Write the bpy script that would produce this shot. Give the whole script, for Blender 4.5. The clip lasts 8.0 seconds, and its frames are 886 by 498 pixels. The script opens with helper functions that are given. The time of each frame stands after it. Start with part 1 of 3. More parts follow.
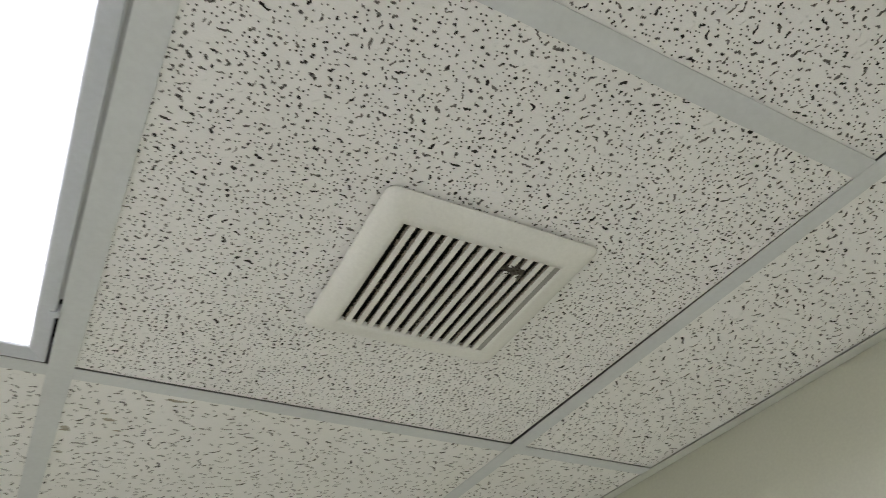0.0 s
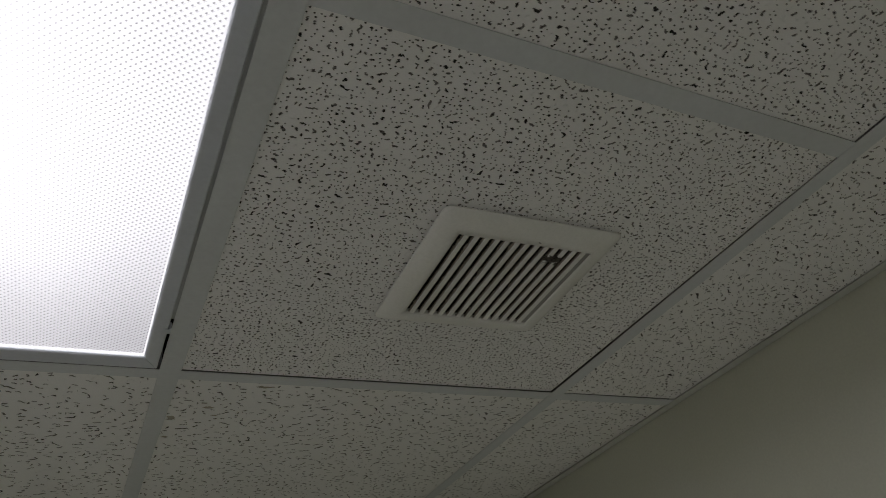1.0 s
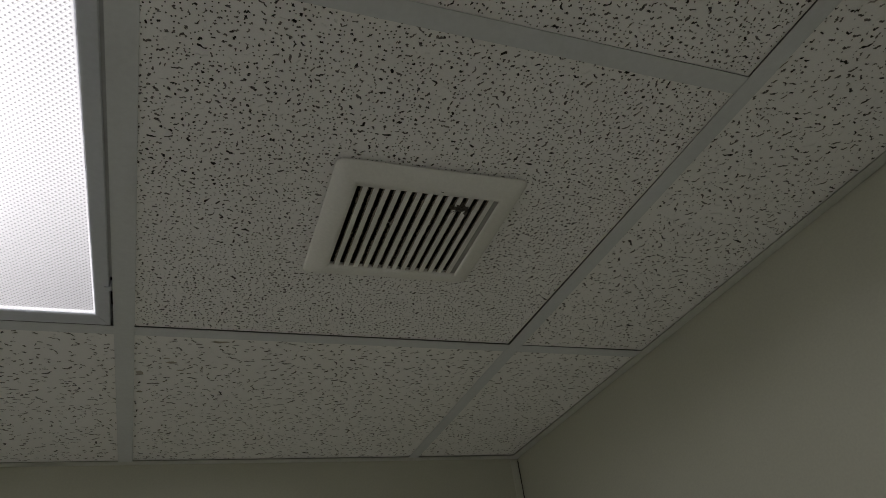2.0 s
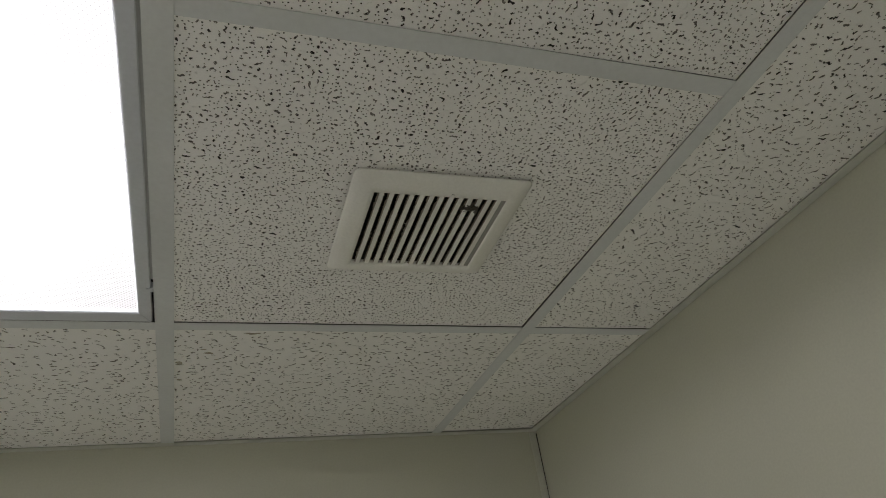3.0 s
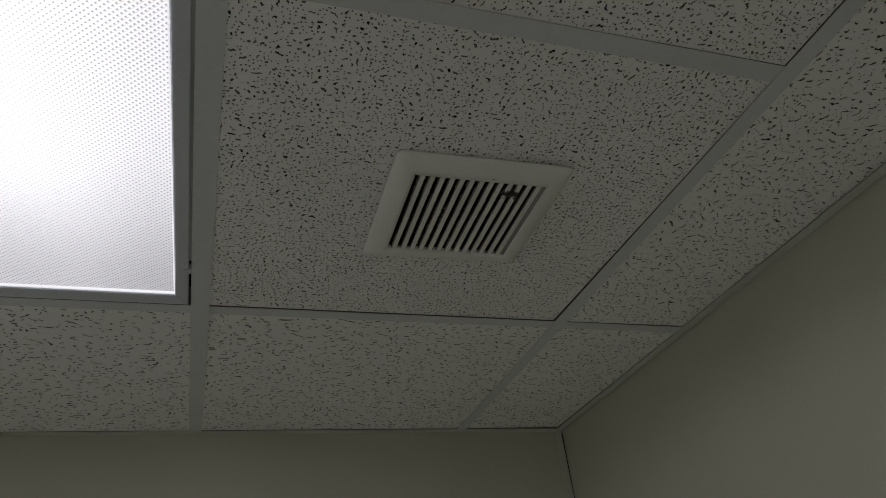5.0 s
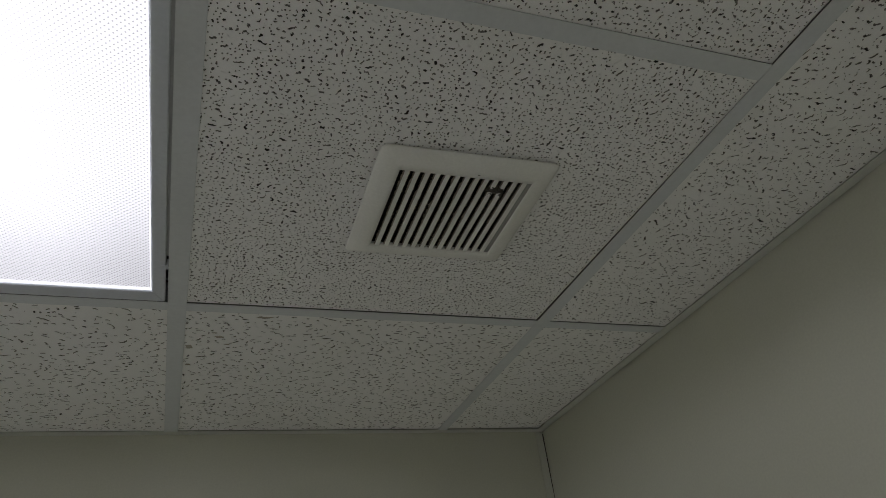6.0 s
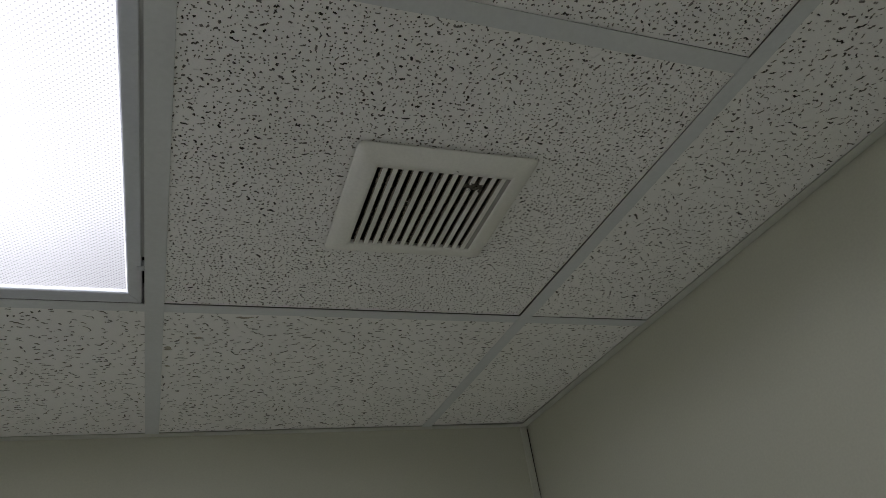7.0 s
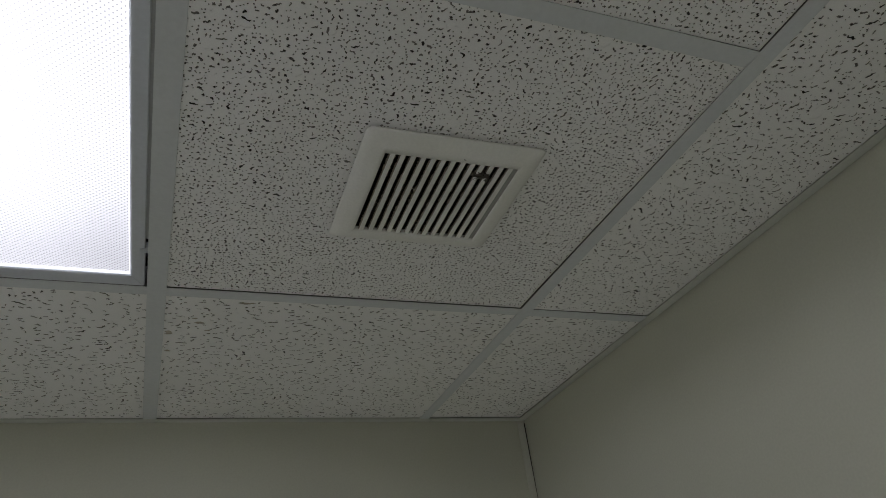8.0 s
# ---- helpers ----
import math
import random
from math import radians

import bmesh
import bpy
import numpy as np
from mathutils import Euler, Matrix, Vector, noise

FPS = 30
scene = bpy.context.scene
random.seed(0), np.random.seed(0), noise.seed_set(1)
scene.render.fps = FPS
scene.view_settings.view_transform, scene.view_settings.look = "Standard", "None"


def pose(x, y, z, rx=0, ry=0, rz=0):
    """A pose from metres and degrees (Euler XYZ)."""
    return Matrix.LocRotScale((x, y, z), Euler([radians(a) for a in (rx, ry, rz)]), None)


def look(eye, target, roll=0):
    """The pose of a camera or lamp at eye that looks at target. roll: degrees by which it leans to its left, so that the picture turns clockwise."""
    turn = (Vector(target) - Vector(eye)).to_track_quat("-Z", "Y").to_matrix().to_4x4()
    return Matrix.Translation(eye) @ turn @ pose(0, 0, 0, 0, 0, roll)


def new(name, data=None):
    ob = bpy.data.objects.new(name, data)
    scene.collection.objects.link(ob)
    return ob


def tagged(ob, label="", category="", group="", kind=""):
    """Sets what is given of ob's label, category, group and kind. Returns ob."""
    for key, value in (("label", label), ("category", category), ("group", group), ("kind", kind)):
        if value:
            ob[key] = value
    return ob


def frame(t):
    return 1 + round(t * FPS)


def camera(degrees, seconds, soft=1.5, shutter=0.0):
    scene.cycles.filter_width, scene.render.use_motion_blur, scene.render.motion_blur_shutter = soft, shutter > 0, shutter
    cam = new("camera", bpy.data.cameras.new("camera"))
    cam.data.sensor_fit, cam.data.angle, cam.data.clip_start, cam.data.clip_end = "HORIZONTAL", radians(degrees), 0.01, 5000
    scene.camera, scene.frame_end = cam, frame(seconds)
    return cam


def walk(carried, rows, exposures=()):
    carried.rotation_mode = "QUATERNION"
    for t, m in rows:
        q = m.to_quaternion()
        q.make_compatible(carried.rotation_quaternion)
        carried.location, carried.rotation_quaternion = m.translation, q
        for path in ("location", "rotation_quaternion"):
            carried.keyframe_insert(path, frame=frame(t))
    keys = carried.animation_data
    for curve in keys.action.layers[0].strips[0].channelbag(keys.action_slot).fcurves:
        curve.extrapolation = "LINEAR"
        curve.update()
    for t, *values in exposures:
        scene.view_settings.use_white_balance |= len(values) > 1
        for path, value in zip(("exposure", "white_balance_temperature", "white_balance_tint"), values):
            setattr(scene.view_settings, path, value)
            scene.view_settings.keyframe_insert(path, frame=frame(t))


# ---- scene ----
cam = camera(64.4, 8.0, soft=0.6, shutter=0.25)
PATH = [
    (0, (0.0160, -0.1862, 1.9999), (0.8351, 1.1019, 3.2961), -5.91),
    (0.2, (-0.0113, -0.2126, 2.0025), (0.7526, 1.1416, 3.2554), -5.27),
    (0.3, (-0.0334, -0.2233, 2.0147), (0.7378, 1.1359, 3.2551), -6.46),
    (0.5, (-0.0767, -0.2377, 2.0152), (0.7543, 1.1125, 3.2184), -6.62),
    (0.8, (-0.1026, -0.2710, 2.0074), (0.7781, 1.1028, 3.1530), -9.57),
    (1, (-0.0922, -0.2863, 1.9884), (0.7517, 1.1146, 3.1337), -10.47),
    (1.2, (-0.0494, -0.3141, 1.9724), (0.7476, 1.1208, 3.1102), -10.13),
    (1.5, (0.0188, -0.3447, 1.9483), (0.7469, 1.1496, 3.0539), -9.78),
    (1.7, (0.0594, -0.3480, 1.9384), (0.7754, 1.1531, 3.0436), -9.27),
    (2.8, (0.0580, -0.4172, 1.9177), (0.7178, 1.1413, 2.9771), -8.78),
    (3, (0.0426, -0.4294, 1.9188), (0.6953, 1.1417, 2.9618), -9.27),
    (3.2, (0.0345, -0.4325, 1.9189), (0.6876, 1.1393, 2.9653), -10.38),
    (3.5, (0.0217, -0.4312, 1.9126), (0.6700, 1.1436, 2.9611), -10.19),
    (3.7, (0.0208, -0.4270, 1.9044), (0.6318, 1.1566, 2.9623), -9.20),
    (4, (0.0113, -0.4167, 1.9042), (0.5994, 1.1746, 2.9624), -9.13),
    (4.2, (0.0201, -0.4115, 1.8958), (0.5966, 1.1748, 2.9666), -7.14),
    (4.5, (0.0202, -0.4093, 1.8991), (0.6063, 1.1742, 2.9707), -7.11),
    (5.8, (0.0217, -0.3921, 1.9001), (0.6680, 1.1715, 2.9673), -7.70),
    (6, (0.0195, -0.3893, 1.9023), (0.6782, 1.1696, 2.9681), -7.92),
    (6.5, (0.0293, -0.3838, 1.9071), (0.7202, 1.1682, 2.9638), -8.57),
    (7, (0.0273, -0.3874, 1.9074), (0.7283, 1.1652, 2.9560), -9.42),
    (7.5, (0.0236, -0.3870, 1.9054), (0.7277, 1.1682, 2.9482), -9.21),
    (8, (0.0194, -0.3777, 1.8992), (0.7280, 1.1771, 2.9409), -8.23),
]
EXPOSURES = [  # seconds, stops, kelvin, tint
    (0, 2.72, 6400, 10.5),
    (0.5, 2.02, 6450, 10.5),
    (1, 0.90, 6500, 10.5),
    (1.5, 0.50, 6580, 10.0),
    (3, 1.69, 6740, 10.1),
    (3.5, 1.11, 6800, 10.5),
    (4, 0.63, 6740, 10.1),
    (4.5, 0.55, 6600, 10.0),
    (6, 1.10, 6350, 10.5),
    (6.5, 1.15, 6300, 10.5),
    (7, 1.19, 6250, 10.5),
    (7.5, 1.25, 6250, 10.9),
    (8, 1.23, 6220, 10.9),
]
walk(cam, [(t, look(eye, target, roll)) for t, eye, target, roll in PATH], EXPOSURES)

# ---- light: a windowless room, lit by its fluorescent ceiling light alone ----
scene.cycles.max_bounces, scene.cycles.diffuse_bounces = 24, 16
scene.cycles.caustics_refractive = False
TUBE_STRENGTH = 4.5
LENS_GLOW = 0.65
LAMP_COLOUR = (1.0, 0.982, 1.035, 1)
world = bpy.data.worlds.new("world")
world.use_nodes = True
world.node_tree.nodes["Background"].inputs["Color"].default_value = (0, 0, 0, 1)
scene.world = world

# ---- the plan, in metres ----
H = 2.44                    # underside of the ceiling grid
G = 0.61                    # grid module
EAST, NORTH = 0.889, 1.188  # faces of the two walls in view
WEST, SOUTH = -0.70, -1.24  # faces of the two unseen walls behind, placed for their bounced light
TEE = 0.012                 # half width of a tee's flange


# ---- materials ----
def material(name, colour, rough=0.6, metal=0.0):
    m = bpy.data.materials.new(name)
    m.use_nodes = True
    b = m.node_tree.nodes["Principled BSDF"]
    b.inputs["Base Color"].default_value = (*colour, 1)
    b.inputs["Roughness"].default_value = rough
    b.inputs["Metallic"].default_value = metal
    return m


def worn(name, colour, other, rough=0.6, metal=0.0, large=6.0, fine=220.0, bump=0.15, depth=0.0006, mix=0.5):
    """A surface with slow stains towards a second colour, fine grain, uneven gloss and a shallow relief."""
    m = material(name, colour, rough, metal)
    t = m.node_tree
    n, l = t.nodes, t.links
    b = n["Principled BSDF"]
    co = n.new("ShaderNodeTexCoord")
    big = n.new("ShaderNodeTexNoise")
    big.inputs["Scale"].default_value, big.inputs["Detail"].default_value = large, 5
    small = n.new("ShaderNodeTexNoise")
    small.inputs["Scale"].default_value, small.inputs["Detail"].default_value = fine, 3
    for tex in (big, small):
        l.new(co.outputs["Object"], tex.inputs["Vector"])
    ramp = n.new("ShaderNodeMapRange")
    ramp.inputs["From Min"].default_value, ramp.inputs["From Max"].default_value = 0.4, 0.75
    ramp.inputs["To Max"].default_value = mix
    l.new(big.outputs["Fac"], ramp.inputs["Value"])
    blend = n.new("ShaderNodeMix")
    blend.data_type = "RGBA"
    blend.inputs["A"].default_value, blend.inputs["B"].default_value = (*colour, 1), (*other, 1)
    l.new(ramp.outputs["Result"], blend.inputs["Factor"])
    grain = n.new("ShaderNodeMapRange")
    grain.inputs["To Min"].default_value, grain.inputs["To Max"].default_value = 0.9, 1.06
    l.new(small.outputs["Fac"], grain.inputs["Value"])
    times = n.new("ShaderNodeMix")
    times.data_type, times.blend_type = "RGBA", "MULTIPLY"
    times.inputs["Factor"].default_value = 1
    l.new(blend.outputs["Result"], times.inputs["A"])
    l.new(grain.outputs["Result"], times.inputs["B"])
    l.new(times.outputs["Result"], b.inputs["Base Color"])
    gloss = n.new("ShaderNodeMapRange")
    gloss.inputs["To Min"].default_value, gloss.inputs["To Max"].default_value = rough - 0.08, min(1, rough + 0.1)
    l.new(big.outputs["Fac"], gloss.inputs["Value"])
    l.new(gloss.outputs["Result"], b.inputs["Roughness"])
    relief = n.new("ShaderNodeBump")
    relief.inputs["Strength"].default_value, relief.inputs["Distance"].default_value = bump, depth
    l.new(small.outputs["Fac"], relief.inputs["Height"])
    l.new(relief.outputs["Normal"], b.inputs["Normal"])
    return m


TILE_PAINT = worn("tile_paint", (0.862, 0.861, 0.846), (0.825, 0.820, 0.795), 0.9, large=5, fine=700, bump=0.35, depth=0.0005)
# fibre core coloured near black, adding shade to pits and tile edges
SHADED_CORE = worn("shaded_core", (0.06, 0.055, 0.048), (0.035, 0.032, 0.028), 0.95, large=40, fine=900, bump=0.5)
SCUFF = worn("bare_scuffed_fibre", (0.44, 0.41, 0.34), (0.24, 0.22, 0.17), 0.95, large=60, fine=800, bump=0.5)
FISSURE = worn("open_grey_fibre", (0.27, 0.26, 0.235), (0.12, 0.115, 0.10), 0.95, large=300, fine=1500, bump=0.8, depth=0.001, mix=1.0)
STEEL_WHITE = worn("white_painted_steel", (0.65, 0.675, 0.685), (0.60, 0.615, 0.615), 0.45, large=7, fine=160, bump=0.05, depth=0.0002)
LIGHT_STEEL = worn("light_frame_paint", (0.60, 0.63, 0.68), (0.56, 0.58, 0.62), 0.4, large=9, fine=180, bump=0.05, depth=0.0002)
# galvanised steel coloured darker, for the shade above the tile gaps
SHADED_STEEL = worn("shaded_galvanised_steel", (0.22, 0.22, 0.22), (0.15, 0.15, 0.15), 0.55, 0.3, large=20, fine=300, bump=0.1, depth=0.0002)
# grey of the shaded joint beside the light's door frame
JOINT_SHADE = worn("joint_shade_grey", (0.42, 0.43, 0.45), (0.34, 0.35, 0.36), 0.5, 0.1, large=20, fine=300, bump=0.1, depth=0.0002)
REFLECTOR = material("white_enamel", (0.86, 0.87, 0.87), 0.5)
# unseen walls, made paler than those in view to bounce more light
BOUNCE_PAINT = worn("bounce_wall_paint", (0.88, 0.876, 0.845), (0.86, 0.852, 0.815), 0.6, large=2.5, fine=260, bump=0.12, depth=0.0006)
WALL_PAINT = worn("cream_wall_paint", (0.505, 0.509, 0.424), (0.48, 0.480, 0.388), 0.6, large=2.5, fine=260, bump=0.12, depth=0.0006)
TRIM_PAINT = worn("cream_trim_plastic", (0.54, 0.545, 0.48), (0.50, 0.50, 0.43), 0.45, large=8, fine=200, bump=0.05)
GRILLE = worn("offwhite_plastic", (0.81, 0.812, 0.77), (0.75, 0.74, 0.68), 0.45, large=14, fine=300, bump=0.06, depth=0.0002)
DUST = worn("grey_dust", (0.34, 0.30, 0.24), (0.14, 0.12, 0.09), 1.0, large=90, fine=900, bump=0.6, depth=0.001)
LINT = worn("brown_grey_lint", (0.12, 0.108, 0.085), (0.035, 0.03, 0.025), 1.0, large=160, fine=1200, bump=0.8, depth=0.001, mix=1.0)
PALE_LINT = worn("pale_lint", (0.52, 0.50, 0.45), (0.36, 0.34, 0.30), 1.0, large=150, fine=900, bump=0.5)
SLOT_GREY = worn("slot_grey", (0.36, 0.36, 0.335), (0.29, 0.285, 0.26), 0.9, large=60, fine=700, bump=0.3)
WALL_ANGLE = worn("cream_painted_steel", (0.60, 0.612, 0.565), (0.56, 0.565, 0.51), 0.5, large=8, fine=160, bump=0.05, depth=0.0002)
# near black: shade inside the fan box and corner gap, and a small mark
SHADE_AND_MARK = worn("shaded_dusty_metal", (0.055, 0.05, 0.044), (0.085, 0.073, 0.06), 0.7, large=12, fine=300, bump=0.3)
# unseen floor, kept very pale to bounce light onto the ceiling
FLOOR = worn("bounce_floor_vinyl", (0.88, 0.876, 0.85), (0.85, 0.842, 0.81), 0.5, large=3, fine=60, bump=0.05)

TUBE = bpy.data.materials.new("lit_tube")
TUBE.use_nodes = True
TUBE.node_tree.nodes.clear()
_e = TUBE.node_tree.nodes.new("ShaderNodeEmission")
_o = TUBE.node_tree.nodes.new("ShaderNodeOutputMaterial")
_e.inputs["Color"].default_value, _e.inputs["Strength"].default_value = LAMP_COLOUR, TUBE_STRENGTH
TUBE.node_tree.links.new(_e.outputs["Emission"], _o.inputs["Surface"])

# near-black base; the lens's light and shade are painted as emission
ACRYLIC = material("prismatic_acrylic", (0.008, 0.008, 0.0082), 0.25)
ACRYLIC.cycles.emission_sampling = "NONE"
_b = ACRYLIC.node_tree.nodes["Principled BSDF"]
_b.inputs["Transmission Weight"].default_value, _b.inputs["IOR"].default_value = 1.0, 1.49
_b.inputs["Emission Color"].default_value = LAMP_COLOUR


def prism_glow(mat, x0, dx, y0, dy, east, north):
    """Paints the lens's glow into its emission: most under the tubes, less past their ends and beside them, least at
    the tip of every prism and on the facets that turn away from the tubes. The prisms stand on a lattice of steps dx,
    dy set at 45 degrees."""
    n, l = mat.node_tree.nodes, mat.node_tree.links
    co = n.new("ShaderNodeTexCoord")

    def plug(v, socket):
        if isinstance(v, (int, float)):
            socket.default_value = v
        else:
            l.new(v, socket)

    def op(kind, a, b=None):
        m = n.new("ShaderNodeMath")
        m.operation = kind
        plug(a, m.inputs[0])
        if b is not None:
            plug(b, m.inputs[1])
        return m.outputs[0]

    def ramp(v, a, b, c, d):
        m = n.new("ShaderNodeMapRange")
        m.interpolation_type = "SMOOTHSTEP"
        for k, w in zip(("Value", "From Min", "From Max", "To Min", "To Max"), (v, a, b, c, d)):
            plug(w, m.inputs[k])
        return m.outputs["Result"]
    sep = n.new("ShaderNodeSeparateXYZ")
    l.new(co.outputs["Object"], sep.inputs[0])
    x, y = sep.outputs["X"], sep.outputs["Y"]
    u = op("DIVIDE", op("SUBTRACT", x, x0), 2 * dx)
    v = op("DIVIDE", op("SUBTRACT", y, y0), 2 * dy)
    off = [op("SUBTRACT", op("FRACT", op("ADD", op(k, u, v), 100.5)), 0.5) for k in ("ADD", "SUBTRACT")]
    long = op("MULTIPLY", off[1], 0.62)  # each painted dark tip is drawn out along one diagonal, like a shaded facet
    far = op("SQRT", op("ADD", op("MULTIPLY", off[0], off[0]), op("MULTIPLY", long, long)))
    side, end = op("ABSOLUTE", x), op("ABSOLUTE", y)
    reach = op("MULTIPLY", ramp(side, east - 0.15, east, 1.0, 0.80), ramp(end, north - 0.42, north, 1.05, 0.48))
    least = op("MINIMUM", ramp(side, east - 0.20, east - 0.05, 0.68, 0.28), ramp(end, north - 0.32, north - 0.08, 0.68, 0.36))
    tip = ramp(far, 0.05, 0.24, least, 1.0)
    geo = n.new("ShaderNodeNewGeometry")
    dot = n.new("ShaderNodeVectorMath")
    dot.operation = "DOT_PRODUCT"
    l.new(geo.outputs["True Normal"], dot.inputs[0])
    dot.inputs[1].default_value = (0.7071, 0.7071, 0)
    dim = op("MAXIMUM", ramp(side, east - 0.13, east - 0.02, 0.0, 0.30), ramp(end, north - 0.30, north, 0.0, 0.32))
    facet = op("SUBTRACT", 1.0, op("MULTIPLY", dim, ramp(dot.outputs["Value"], 0.05, 0.15, 0.0, 1.0)))
    glow = op("MULTIPLY", op("MULTIPLY", reach, tip), facet)
    # the smooth rim of the sheet
    rim = op("MAXIMUM", op("GREATER_THAN", side, east - 0.0022), op("GREATER_THAN", end, north - 0.008))
    mix = n.new("ShaderNodeMix")
    l.new(rim, mix.inputs["Factor"])
    l.new(glow, mix.inputs["A"])
    mix.inputs["B"].default_value = 0.72
    l.new(op("MULTIPLY", mix.outputs["Result"], LENS_GLOW), n["Principled BSDF"].inputs["Emission Strength"])


# ---- mesh helpers ----
def part(name, bm, mat, parent=None, label=""):
    me = bpy.data.meshes.new(name)
    bm.to_mesh(me)
    bm.free()
    me.materials.append(mat)
    ob = new(name, me)
    if parent is not None:
        ob.parent = parent
    return tagged(ob, label) if label else ob


def empty(name, x, y, z):
    ob = new(name)
    ob.empty_display_size = 0.05
    ob.matrix_basis = pose(x, y, z)
    return ob


def box(x0, x1, y0, y1, z0, z1, bevel=0.0, bm=None):
    bm = bm or bmesh.new()
    made = bmesh.ops.create_cube(bm, size=1)["verts"]
    for v in made:
        v.co = Vector(((x0 + x1) / 2 + v.co.x * (x1 - x0), (y0 + y1) / 2 + v.co.y * (y1 - y0), (z0 + z1) / 2 + v.co.z * (z1 - z0)))
    if bevel:
        edges = list({e for v in made for e in v.link_edges})
        bmesh.ops.bevel(bm, geom=edges, offset=bevel, segments=2, affect="EDGES", profile=0.5)
    return bm


def array_mesh(name, verts, tris, mats, index=None):
    """A mesh from numpy arrays of places and triangles."""
    me = bpy.data.meshes.new(name)
    me.vertices.add(len(verts))
    me.vertices.foreach_set("co", np.asarray(verts, np.float32).ravel())
    me.loops.add(3 * len(tris))
    me.loops.foreach_set("vertex_index", np.asarray(tris, np.int32).ravel())
    me.polygons.add(len(tris))
    me.polygons.foreach_set("loop_start", np.arange(0, 3 * len(tris), 3, dtype=np.int32))
    for m in mats:
        me.materials.append(m)
    if index is not None:
        me.polygons.foreach_set("material_index", np.asarray(index, np.int32))
    me.update()
    me.validate()
    me.shade_flat()
    return me


# ---- walls and floor ----
def structure(name, bm, mat, label, category):
    return tagged(part(name, bm, mat), label, category, kind="structure")


T = 0.1
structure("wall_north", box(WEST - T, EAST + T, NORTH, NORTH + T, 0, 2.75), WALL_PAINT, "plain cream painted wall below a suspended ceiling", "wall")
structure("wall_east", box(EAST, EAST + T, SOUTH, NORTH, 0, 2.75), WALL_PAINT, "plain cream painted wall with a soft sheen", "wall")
structure("wall_west", box(WEST - T, WEST, SOUTH, NORTH, 0, 2.75), BOUNCE_PAINT, "plain unseen wall, painted pale to bounce light", "wall")
structure("wall_south", box(WEST - T, EAST + T, SOUTH - T, SOUTH, 0, 2.75), BOUNCE_PAINT, "plain unseen wall, painted pale to bounce light", "wall")
structure("floor", box(WEST, EAST, SOUTH, NORTH, -0.1, 0), FLOOR, "unseen smooth vinyl floor, kept pale to bounce light", "floor")
structure("trim_corner", box(EAST - 0.021, EAST - 0.0028, NORTH - 0.003, NORTH, 0, H - 0.001, 0.0012), TRIM_PAINT,
          "narrow cream plastic strip covering the wall corner", "corner trim")

# solid dark wedge added for the shade of the gap by the strip
bm = bmesh.new()
gap_wedge = [bm.verts.new(p) for p in ((EAST - 0.0030, NORTH - 0.0006, H - 0.006), (EAST - 0.0004, NORTH - 0.0034, H - 0.006), (EAST - 0.0012, NORTH - 0.0012, 2.20), (EAST - 0.0030, NORTH - 0.0034, H - 0.006))]
for f in ((0, 1, 3), (0, 2, 1), (1, 2, 3), (3, 2, 0)):
    bm.faces.new([gap_wedge[k] for k in f])
bmesh.ops.recalc_face_normals(bm, faces=bm.faces[:])
structure("trim_gap_shade", bm, SHADE_AND_MARK, "solid dark wedge as the shaded gap beside the corner strip, narrowing downwards", "joint")

# ---- the ceiling's mineral fibre tiles: one mesh, with every pinhole and fissure sunk into it ----
from mathutils.geometry import delaunay_2d_cdt


def worm(rng, x, y, grow, spread, slim):
    """The outline of a fissure: a short ragged groove of uneven width. grow: its length against the usual; spread: how far it strays from x."""
    long = rng.choice((rng.uniform(0.0022, 0.0042), rng.uniform(0.0022, 0.0042), rng.uniform(0.0035, 0.0065), rng.uniform(0.005, 0.011))) * grow
    wide = rng.uniform(0.00065, 0.0013) * grow ** slim
    a = rng.gauss(0, spread)
    bend = rng.gauss(0, 0.22)
    n = 7
    px, py = x, y
    left, right = [], []
    for i in range(n):
        k = 0.45 if i in (0, n - 1) else 1
        w1, w2 = wide * k * rng.uniform(0.15, 1.85), wide * k * rng.uniform(0.15, 1.85)
        left.append((px - w1 * math.sin(a), py + w1 * math.cos(a)))
        right.append((px + w2 * math.sin(a), py - w2 * math.cos(a)))
        step = max(long / (n - 1), 0.0007) * rng.uniform(0.8, 1.2)
        b = a + bend + rng.gauss(0, 0.42)
        px += step * math.cos(b)
        py += step * math.sin(b)
        a += bend
    for i in range(n - 1):
        for p, q, t in ((right[i], right[i + 1], left[i + 1]), (right[i], left[i + 1], left[i]), (right[i], right[i + 1], left[i]), (right[i + 1], left[i + 1], left[i])):
            if (q[0] - p[0]) * (t[1] - p[1]) - (q[1] - p[1]) * (t[0] - p[0]) < 2e-8:
                return None  # folded over itself
    return right + left[::-1]


def blob(rng, x, y, r, n=9, flat=1.0):
    return [(x + r * rng.uniform(0.5, 1.25) * math.cos(2 * math.pi * k / n), y + flat * r * rng.uniform(0.5, 1.25) * math.sin(2 * math.pi * k / n)) for k in range(n)]


